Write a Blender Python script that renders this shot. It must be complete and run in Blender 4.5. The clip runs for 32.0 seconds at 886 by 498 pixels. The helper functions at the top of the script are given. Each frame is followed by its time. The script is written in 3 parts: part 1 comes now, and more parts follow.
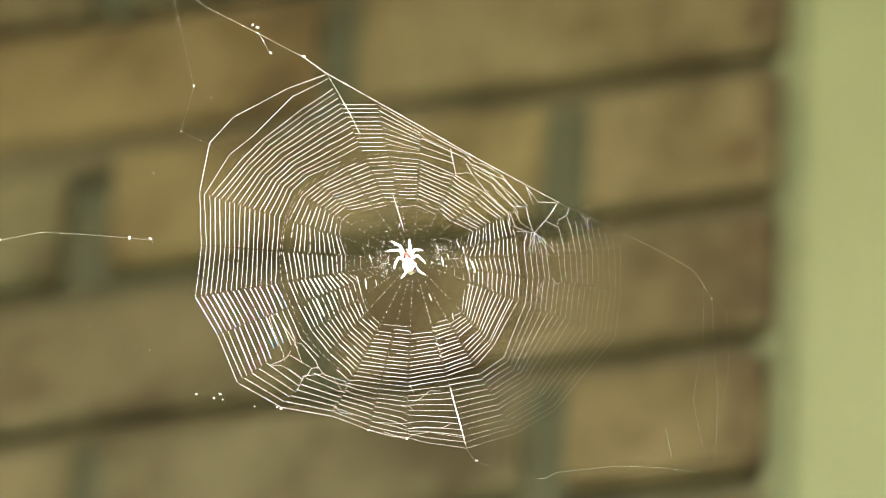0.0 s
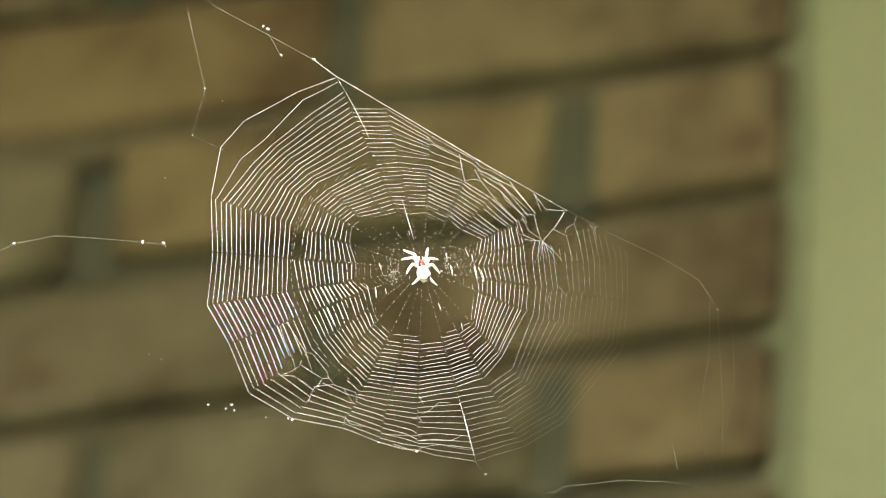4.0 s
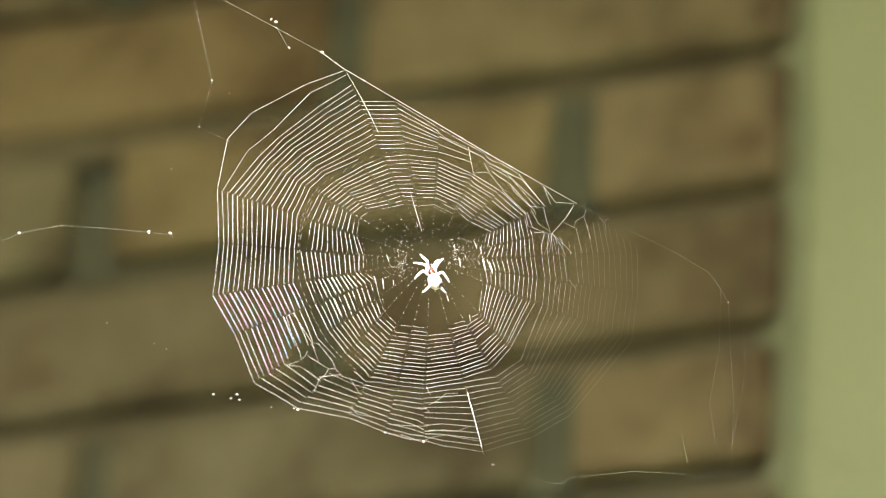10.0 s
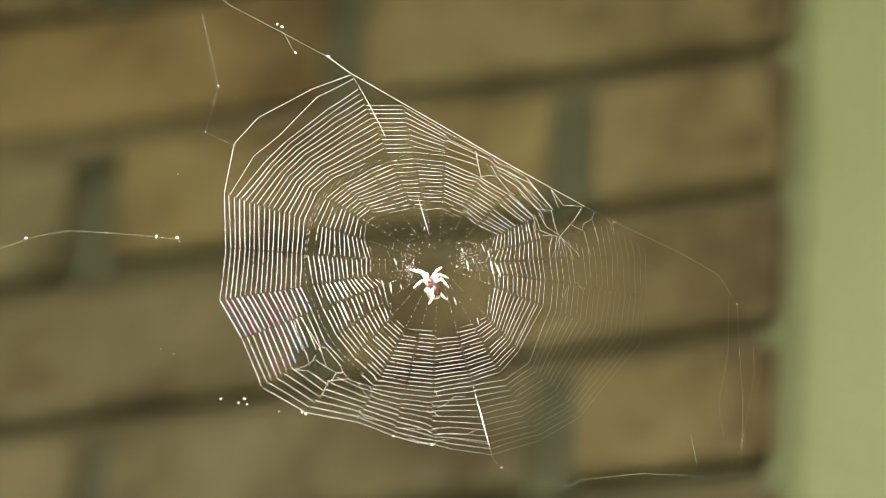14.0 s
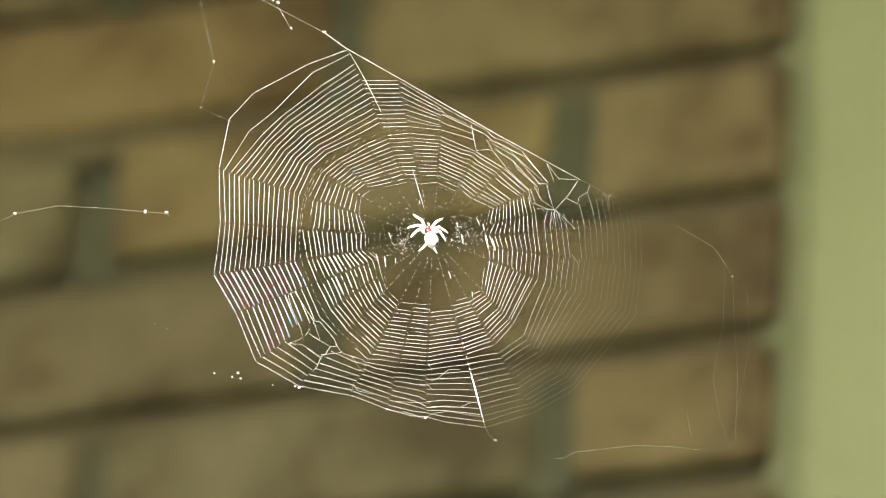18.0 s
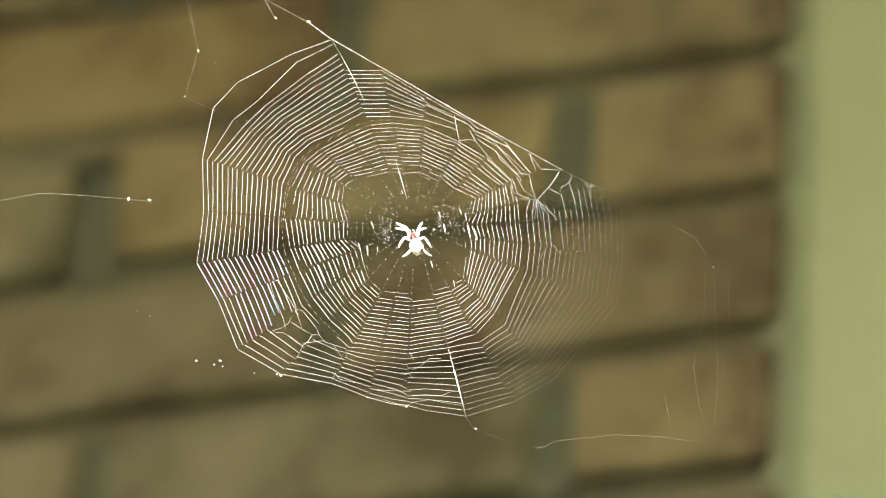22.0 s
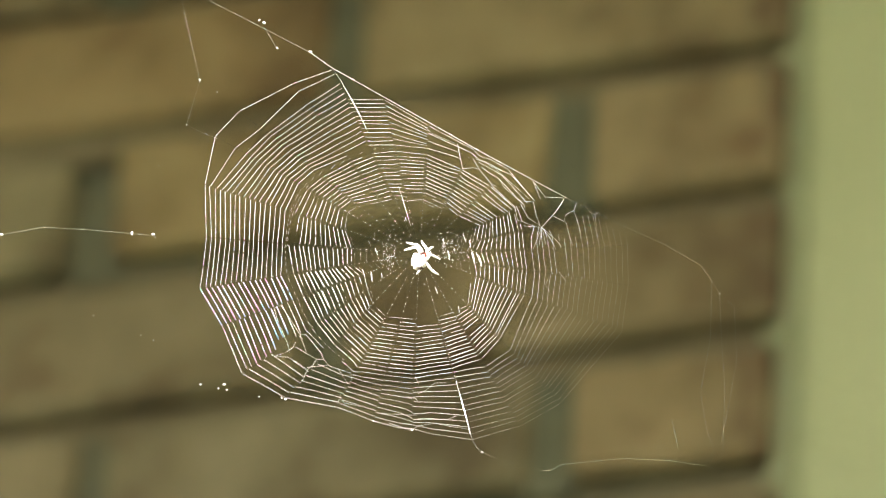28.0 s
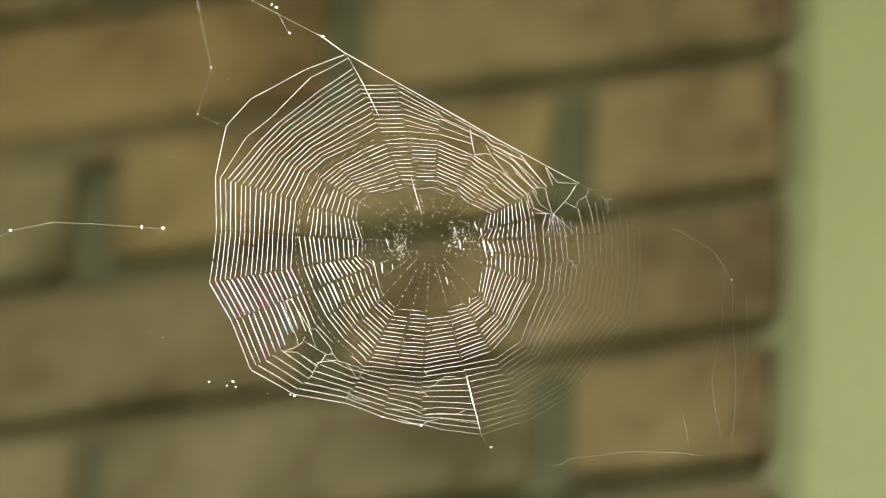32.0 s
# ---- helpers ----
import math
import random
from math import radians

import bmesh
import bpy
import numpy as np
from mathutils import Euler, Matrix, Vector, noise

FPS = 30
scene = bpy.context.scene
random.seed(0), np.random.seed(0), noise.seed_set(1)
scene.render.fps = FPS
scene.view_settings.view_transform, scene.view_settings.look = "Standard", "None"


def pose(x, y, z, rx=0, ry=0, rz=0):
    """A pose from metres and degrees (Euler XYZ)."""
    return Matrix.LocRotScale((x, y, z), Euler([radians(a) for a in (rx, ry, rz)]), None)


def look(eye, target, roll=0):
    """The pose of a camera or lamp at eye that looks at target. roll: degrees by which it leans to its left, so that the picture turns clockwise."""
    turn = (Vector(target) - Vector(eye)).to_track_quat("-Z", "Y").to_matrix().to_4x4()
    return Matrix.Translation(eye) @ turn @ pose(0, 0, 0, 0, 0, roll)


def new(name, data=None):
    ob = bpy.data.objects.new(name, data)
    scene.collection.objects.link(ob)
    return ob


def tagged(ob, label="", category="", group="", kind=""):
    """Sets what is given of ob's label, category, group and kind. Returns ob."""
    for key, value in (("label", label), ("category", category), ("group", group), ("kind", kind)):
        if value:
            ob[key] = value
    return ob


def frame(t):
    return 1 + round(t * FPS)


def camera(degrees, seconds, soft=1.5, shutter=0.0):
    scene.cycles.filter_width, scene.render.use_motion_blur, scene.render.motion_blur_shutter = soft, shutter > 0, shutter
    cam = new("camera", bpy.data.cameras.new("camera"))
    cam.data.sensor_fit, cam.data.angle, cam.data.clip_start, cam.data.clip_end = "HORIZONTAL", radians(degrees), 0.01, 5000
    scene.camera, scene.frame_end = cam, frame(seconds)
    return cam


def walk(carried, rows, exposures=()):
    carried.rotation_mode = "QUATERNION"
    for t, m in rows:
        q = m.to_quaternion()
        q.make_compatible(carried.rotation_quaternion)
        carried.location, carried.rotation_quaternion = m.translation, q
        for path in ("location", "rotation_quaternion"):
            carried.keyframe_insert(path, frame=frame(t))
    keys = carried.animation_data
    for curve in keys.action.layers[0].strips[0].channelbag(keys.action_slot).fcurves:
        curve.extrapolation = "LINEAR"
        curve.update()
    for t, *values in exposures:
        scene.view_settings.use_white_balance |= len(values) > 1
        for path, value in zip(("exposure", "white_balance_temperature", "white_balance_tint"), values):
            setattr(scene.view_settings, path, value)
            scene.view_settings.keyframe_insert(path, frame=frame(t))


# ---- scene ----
# A tan brick wall ending at a green painted frame, seen steeply from below through a
# long lens; an orb web hangs about 1.1 m in front of it, lit by the sun past an added unseen slab.

# ---- camera ----
EYE = Vector((1.0539, -3.3408, 1.5002))
TURN = Matrix(((0.94866, 0.12756, 0.28944), (0.31251, -0.51927, -0.79543), (0.04883, 0.84504, -0.53247)))
STILL = Matrix.Translation(EYE) @ TURN.to_quaternion().to_matrix().to_4x4()
cam = camera(5.49, 32.0, soft=0.55, shutter=0.5)
cam.data.dof.use_dof = True
cam.data.dof.focus_distance = 2.8
cam.data.dof.aperture_fstop = 15.0
walk(cam, [
    (0.0, STILL @ pose(0, 0, 0, 0.063, -0.042)),
    (0.5, STILL @ pose(0, 0, 0, 0.046, -0.046)),
    (1.0, STILL @ pose(0, 0, 0, 0.021, -0.046)),
    (1.5, STILL @ pose(0, 0, 0, 0.0, -0.028)),
    (2.0, STILL),
    (32.0, STILL),
], exposures=[(0, 2.24), (1, 2.22), (2, 1.96), (3, 1.75), (3.5, 1.74), (6, 1.78), (7, 1.98), (8, 1.9), (9, 1.8), (12, 1.91), (24, 1.95), (32, 1.97)])

# ---- daylight ----
SUN = Vector((0.168, -0.906, 0.389)).normalized()
world = bpy.data.worlds.new("sky")
scene.world = world
world.use_nodes = True
sky = world.node_tree.nodes.new("ShaderNodeTexSky")
sky.sky_type = "NISHITA"
sky.sun_disc = False
sky.sun_elevation = math.asin(SUN.z)
sky.sun_rotation = math.atan2(SUN.x, SUN.y)
back = world.node_tree.nodes["Background"]
back.inputs["Strength"].default_value = 0.066
world.node_tree.links.new(sky.outputs["Color"], back.inputs["Color"])
sun = new("sun", bpy.data.lights.new("sun", "SUN"))
sun.data.energy = 5.0
sun.data.angle = radians(0.42)
sun.data.color = (1.0, 0.97, 0.945)
sun.matrix_world = look(SUN * 20, (0, 0, 0))


# ---- materials ----
def shader(name):
    m = bpy.data.materials.new(name)
    m.use_nodes = True
    return m, m.node_tree.nodes, m.node_tree.links, m.node_tree.nodes["Principled BSDF"]


def add_noise(n, l, where, scale, detail=4.0, rough=0.55):
    t = n.new("ShaderNodeTexNoise")
    t.inputs["Scale"].default_value = scale
    t.inputs["Detail"].default_value = detail
    t.inputs["Roughness"].default_value = rough
    l.new(where, t.inputs["Vector"])
    return t.outputs["Fac"]


def ramp(n, l, fac, stops):
    r = n.new("ShaderNodeValToRGB")
    while len(r.color_ramp.elements) < len(stops):
        r.color_ramp.elements.new(0.5)
    for e, (p, c) in zip(r.color_ramp.elements, stops):
        e.position, e.color = p, (*c, 1)
    l.new(fac, r.inputs["Fac"])
    return r.outputs["Color"]


def blend(n, l, fac, a, b, kind="MIX"):
    m = n.new("ShaderNodeMix")
    m.data_type, m.blend_type = "RGBA", kind
    for value, socket in ((fac, m.inputs[0]), (a, m.inputs[6]), (b, m.inputs[7])):
        if isinstance(value, (int, float)):
            socket.default_value = value
        elif isinstance(value, tuple):
            socket.default_value = (*value, 1)
        else:
            l.new(value, socket)
    return m.outputs[2]


def bump(n, l, p, height, strength, distance):
    b = n.new("ShaderNodeBump")
    b.inputs["Strength"].default_value = strength
    b.inputs["Distance"].default_value = distance
    l.new(height, b.inputs["Height"])
    l.new(b.outputs["Normal"], p.inputs["Normal"])


def rough_surface(name, stops, scale, fine, roughness, relief, spots=None):
    """A weathered surface: blotches at one scale, grain at another, relief from both."""
    m, n, l, p = shader(name)
    where = n.new("ShaderNodeNewGeometry").outputs["Position"]
    big = add_noise(n, l, where, scale)
    small = add_noise(n, l, where, fine, 6.0, 0.65)
    colour = ramp(n, l, big, stops)
    grain = ramp(n, l, small, [(0.3, (0.72, 0.72, 0.72)), (0.7, (1.15, 1.15, 1.15))])
    colour = blend(n, l, 1.0, colour, grain, "MULTIPLY")
    if spots:
        mask = ramp(n, l, add_noise(n, l, where, spots[0], 3.0), [(spots[1], (0, 0, 0)), (spots[1] + 0.14, (0.8, 0.8, 0.8))])
        colour = blend(n, l, mask, colour, spots[2])
    l.new(colour, p.inputs["Base Color"])
    p.inputs["Roughness"].default_value = roughness
    bump(n, l, p, small, 0.6, relief)
    return m, n, l, p, colour


def brick_material():
    m, n, l, p, colour = rough_surface(
        "fired_brick", [(0.36, (0.138, 0.103, 0.055)), (0.5, (0.231, 0.188, 0.104)), (0.64, (0.292, 0.241, 0.139))],
        15, 420, 0.9, 0.0015, (21, 0.59, (0.150, 0.103, 0.054)))
    fired = n.new("ShaderNodeObjectInfo")
    colour = blend(n, l, 1.0, colour, fired.outputs["Color"], "MULTIPLY")
    shade = ramp(n, l, fired.outputs["Random"],
                 [(0.0, (0.84, 0.88, 0.92)), (0.3, (0.96, 0.99, 1.02)), (0.65, (1.02, 0.97, 0.91)), (1.0, (1.08, 0.99, 0.88))])
    colour = blend(n, l, 1.0, colour, shade, "MULTIPLY")
    # patchy dark brown on brick ends by the jamb paints in their shade
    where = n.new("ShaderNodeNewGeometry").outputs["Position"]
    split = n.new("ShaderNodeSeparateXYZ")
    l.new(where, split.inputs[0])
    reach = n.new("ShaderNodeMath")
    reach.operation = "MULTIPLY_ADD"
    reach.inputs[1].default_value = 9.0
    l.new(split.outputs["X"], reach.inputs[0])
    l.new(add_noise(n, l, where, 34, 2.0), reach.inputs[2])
    end_shade = ramp(n, l, reach.outputs[0], [(0.34, (0, 0, 0)), (0.58, (0.75, 0.75, 0.75))])
    colour = blend(n, l, end_shade, colour, (0.085, 0.05, 0.03))
    # one brick has a burnt scar on its lower edge, the one above it a soft olive grey patch
    for at, fade, grain, top, tint, kind in (((-0.150, 0.0, 3.683), -34.0, 90, 0.3, (0.085, 0.045, 0.026), "MIX"), ((-0.190, 0.0, 3.765), -9.0, 45, 0.4, (0.66, 0.70, 0.80), "MULTIPLY")):
        away = n.new("ShaderNodeVectorMath")
        away.operation = "DISTANCE"
        away.inputs[1].default_value = at
        l.new(where, away.inputs[0])
        ragged = n.new("ShaderNodeMath")
        ragged.operation = "MULTIPLY_ADD"
        ragged.inputs[1].default_value = fade
        l.new(away.outputs["Value"], ragged.inputs[0])
        l.new(add_noise(n, l, where, grain, 2.0), ragged.inputs[2])
        mark = ramp(n, l, ragged.outputs[0], [(0.0, (0, 0, 0)), (top, (0.85, 0.85, 0.85))])
        colour = blend(n, l, mark, colour, tint, kind)
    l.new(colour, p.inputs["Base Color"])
    return m


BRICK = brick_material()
MORTAR = rough_surface("grey_mortar", [(0.3, (0.10, 0.106, 0.07)), (0.7, (0.148, 0.155, 0.102))], 30, 600, 0.95, 0.001)[0]
BED_MORTAR = rough_surface("brown_mortar", [(0.3, (0.145, 0.125, 0.072)), (0.7, (0.2, 0.175, 0.103))], 30, 600, 0.95, 0.001)[0]
PALE_MORTAR = rough_surface("pale_mortar", [(0.3, (0.28, 0.31, 0.19)), (0.7, (0.35, 0.385, 0.245))], 40, 600, 0.95, 0.001)[0]
GREEN = rough_surface("green_paint", [(0.3, (0.39, 0.435, 0.255)), (0.7, (0.435, 0.485, 0.29))], 9, 260, 0.55, 0.0002)[0]
WHITE = rough_surface("white_paint", [(0.3, (0.70, 0.69, 0.64)), (0.7, (0.8, 0.79, 0.75))], 4, 150, 0.6, 0.0003)[0]
GROUND_GREEN = rough_surface("dark_green_ground", [(0.3, (0.045, 0.07, 0.02)), (0.7, (0.09, 0.11, 0.035))], 1.5, 60, 0.9, 0.004)[0]


def silk(name, colour, roughness, film, metal, glow, rainbow=0.0):
    """Silk: a glossy thin-film sheath over a body that lets light through; coloured sheen is painted as tints."""
    m, n, l, p = shader(name)
    where = n.new("ShaderNodeTexCoord").outputs["Object"]
    # painted sheen: rainbow tints for the glinting sectors, faint ones elsewhere
    if rainbow:
        tints = [(0.34, (0.22, 0.40, 0.50)), (0.42, (0.36, 0.38, 0.54)), (0.47, (0.48, 0.44, 0.52)), (0.52, (0.5, 0.23, 0.33)), (0.57, (0.46, 0.38, 0.5)), (0.66, (0.24, 0.46, 0.38))]
    else:
        tints = [(t, tuple(c * w for c, w in zip(colour, tint))) for t, tint in ((0.34, (0.88, 1.0, 1.2)), (0.44, (1, 1, 1)), (0.52, (1.04, 0.9, 0.96)), (0.58, (1, 1, 1)), (0.68, (0.88, 1.06, 1.0)))]
    hue = ramp(n, l, add_noise(n, l, where, 110 if rainbow else 150, 2.0), tints)
    drops = ramp(n, l, add_noise(n, l, where, 2400, 2.0), [(0.36, (0.8, 0.8, 0.8) if rainbow else (0.45, 0.45, 0.45)), (0.56, (1.0, 1.0, 1.0))])
    tone = blend(n, l, 1.0, hue, drops, "MULTIPLY")
    l.new(tone, p.inputs["Base Color"])
    p.inputs["Roughness"].default_value = roughness
    p.inputs["Metallic"].default_value = metal
    p.inputs["IOR"].default_value = 1.7
    p.inputs["Specular IOR Level"].default_value = 0.9
    if film:
        r = n.new("ShaderNodeMapRange")
        r.inputs["From Min"].default_value, r.inputs["From Max"].default_value = 0.3, 0.7
        r.inputs["To Min"].default_value, r.inputs["To Max"].default_value = film
        l.new(add_noise(n, l, where, 160, 2.0), r.inputs["Value"])
        l.new(r.outputs["Result"], p.inputs["Thin Film Thickness"])
        p.inputs["Thin Film IOR"].default_value = 1.33
    if glow:
        t = n.new("ShaderNodeBsdfTranslucent")
        l.new(tone, t.inputs["Color"])
        mix = n.new("ShaderNodeMixShader")
        mix.inputs[0].default_value = glow
        l.new(p.outputs["BSDF"], mix.inputs[1])
        l.new(t.outputs["BSDF"], mix.inputs[2])
        l.new(mix.outputs["Shader"], n["Material Output"].inputs["Surface"])
    return m


STICKY = silk("sticky_silk", (0.66, 0.63, 0.55), 0.30, (250, 900), 0.0, 0.30)
# near black colour stands in for threads that catch no light
UNLIT_SILK = rough_surface("unlit_silk", [(0.3, (0.03, 0.026, 0.016)), (0.7, (0.06, 0.05, 0.032))], 300, 4000, 0.4, 0.00001)[0]
DRY = silk("dry_silk", (0.85, 0.83, 0.76), 0.14, None, 0.9, 0.0)
TINTED = silk("tinted_silk", (0.98, 0.96, 0.93), 0.30, (250, 900), 0.0, 0.30, 1.0)
KNOT = silk("silk_knot", (0.95, 0.94, 0.90), 0.45, None, 0.0, 0.25)


def spider_skin(name, pale, dark, scale, cut, roughness, lean=0.0):
    m, n, l, p = shader(name)
    where = n.new("ShaderNodeTexCoord").outputs["Object"]
    f = add_noise(n, l, where, scale, 3.0)
    if lean:
        split = n.new("ShaderNodeSeparateXYZ")
        l.new(where, split.inputs[0])
        side = n.new("ShaderNodeMath")
        side.operation = "MULTIPLY_ADD"
        side.inputs[1].default_value = lean
        l.new(split.outputs["X"], side.inputs[0])
        l.new(f, side.inputs[2])
        f = side.outputs[0]
    l.new(ramp(n, l, f, [(cut - 0.06, dark), (cut + 0.06, pale)]), p.inputs["Base Color"])
    p.inputs["Roughness"].default_value = roughness
    p.inputs["Subsurface Weight"].default_value = 0.0
    bump(n, l, p, add_noise(n, l, where, 4000, 3.0), 0.5, 0.0001)
    return m


BELLY = spider_skin("abdomen_hide", (0.90, 0.82, 0.78), (0.045, 0.013, 0.008), 420, 0.44, 0.4, -170.0)
HEAD = spider_skin("head_shell", (0.22, 0.06, 0.035), (0.06, 0.018, 0.012), 500, 0.5, 0.25)
LIMB = spider_skin("leg_hide", (0.95, 0.91, 0.93), (0.72, 0.46, 0.36), 700, 0.30, 0.2)


# ---- building helpers ----
def mesh_object(name, verts, faces, material, smooth=False):
    me = bpy.data.meshes.new(name)
    me.from_pydata([tuple(v) for v in verts], [], faces)
    me.materials.append(material)
    if smooth:
        me.polygons.foreach_set("use_smooth", [True] * len(me.polygons))
    me.update()
    return new(name, me)


def part(name, verts, faces, material, parent, label="", smooth=True):
    ob = mesh_object(name, verts, faces, material, smooth)
    ob.parent = parent
    return tagged(ob, label)


def box(x0, x1, y0, y1, z0, z1):
    v = [(x, y, z) for x in (x0, x1) for y in (y0, y1) for z in (z0, z1)]
    return v, [(0, 1, 3, 2), (4, 6, 7, 5), (0, 4, 5, 1), (2, 3, 7, 6), (0, 2, 6, 4), (1, 5, 7, 3)]


def profile(points, z0, z1):
    """A vertical bar with the outline of the given (x, y) points."""
    k = len(points)
    v = [(x, y, z) for z in (z0, z1) for x, y in points]
    f = [(i, (i + 1) % k, k + (i + 1) % k, k + i) for i in range(k)]
    return v, f + [tuple(reversed(range(k))), tuple(range(k, 2 * k))]


def tube(verts, faces, points, radii, sides=4):
    """Adds a thread along the points to the lists."""
    start, k = len(verts), len(points)
    points = [Vector(q) for q in points]
    for i, q in enumerate(points):
        along = points[min(i + 1, k - 1)] - points[max(i - 1, 0)]
        if along.length < 1e-9:
            along = Vector((1, 0, 0))
        along.normalize()
        a = along.cross(Vector((0, 0, 1)) if abs(along.z) < 0.9 else Vector((1, 0, 0))).normalized()
        b = along.cross(a)
        for s in range(sides):
            w = 2 * math.pi * s / sides + 0.4
            verts.append(q + (a * math.cos(w) + b * math.sin(w)) * radii[i])
    for i in range(k - 1):
        for s in range(sides):
            t = (s + 1) % sides
            faces.append((start + i * sides + s, start + i * sides + t, start + (i + 1) * sides + t, start + (i + 1) * sides + s))
    faces.append(tuple(start + s for s in reversed(range(sides))))
    faces.append(tuple(start + (k - 1) * sides + s for s in range(sides)))


def bead(verts, faces, q, r, long=1.0, way=(0, 1, 0)):
    """Adds a small drop of silk to the lists."""
    way = Vector(way).normalized()
    tube(verts, faces, [Vector(q) + way * r * long * h for h in (-1, -0.55, 0.55, 1)], [r * 0.2, r * 0.9, r * 0.9, r * 0.2], 5)


# ---- wall ----
BASE_Z, COURSE, BRICK_H, BRICK_L, JOINT, BRICK_D = 3.676, 0.075, 0.061, 0.211, 0.014, 0.0985
TOP_Z = 4.25
RECESS = 0.013

wall = mesh_object("wall_brick", *box(-5.0, 0.0, RECESS, BRICK_D + 0.1, 0.0, TOP_Z), MORTAR)
tagged(wall, "tan brick wall with recessed grey mortar joints", "wall", kind="structure")


def brick_mesh(length, seed):
    """A brick with chipped, rounded edges; origin at its lower front left corner."""
    rnd = random.Random(seed)
    bm = bmesh.new()
    bmesh.ops.create_cube(bm, size=1.0)
    for v in bm.verts:
        v.co = Vector((0.002 + (v.co.x + 0.5) * (length - 0.004), (v.co.y + 0.5) * 0.09, (v.co.z + 0.5) * BRICK_H))
        v.co += Vector([rnd.uniform(-0.0016, 0.0016) for _ in range(3)])
    bmesh.ops.bevel(bm, geom=list(bm.edges), offset=0.0032, segments=1, profile=0.5, affect="EDGES")
    for v in bm.verts:
        v.co += Vector([rnd.uniform(-0.0007, 0.0007) for _ in range(3)])
    me = bpy.data.meshes.new("brick")
    bm.to_mesh(me)
    bm.free()
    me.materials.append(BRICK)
    return me


def course_bricks(k):
    """The (x, length) of the bricks of course k, from the end of the wall leftwards."""
    x, out = {-1: -0.005, 1: -0.002}.get(k, 0.0), []
    half = k % 2 != 0
    while x > -5.0:
        length = BRICK_D if half else BRICK_L
        half = False
        out.append((x - length, length))
        x -= length + JOINT + {-1: -0.0065, 1: 0.0065}.get(k, 0.0) * (len(out) == 2) - (0.005 if k == -1 and len(out) == 1 else 0.0)
    return out


# bricks fired greyer, redder or darker than the rest: course, place from the end of the wall
FIRED = {
    (-1, 0): (0.97, 1.0, 1.04), (-1, 1): (0.95, 0.98, 1.01), (-2, 0): (0.94, 0.97, 1.03), (-2, 1): (0.98, 1.02, 1.08), (1, 0): (1.30, 1.22, 1.15),
    (1, 1): (1.2, 1.17, 1.06), (0, 0): (0.92, 0.92, 0.93), (2, 0): (1.13, 1.10, 1.05), (2, 1): (1.05, 1.0, 0.92), (1, 2): (1.0, 1.04, 1.02),
}


# bricks laid out of line to fit the camera's view: metres by which the left end and the right end are raised, the left
# end is moved in, and the height's share
LAID = {
    (1, 1): (0.009, 0.0015, -0.004, 1.0), (2, 1): (0.007, 0.003, 0.0, 1.0), (1, 2): (0.004, 0.003, 0.0, 0.96), (1, 0): (0.001, 0.001, 0.006, 1.0),
    (-1, 0): (0.007, 0.006, 0.004, 0.92), (-1, 1): (0.004, 0.006, 0.006, 0.94), (2, 0): (0.003, 0.0015, 0.0, 1.0), (0, 0): (0.0, 0.0015, 0.0, 0.97),
}


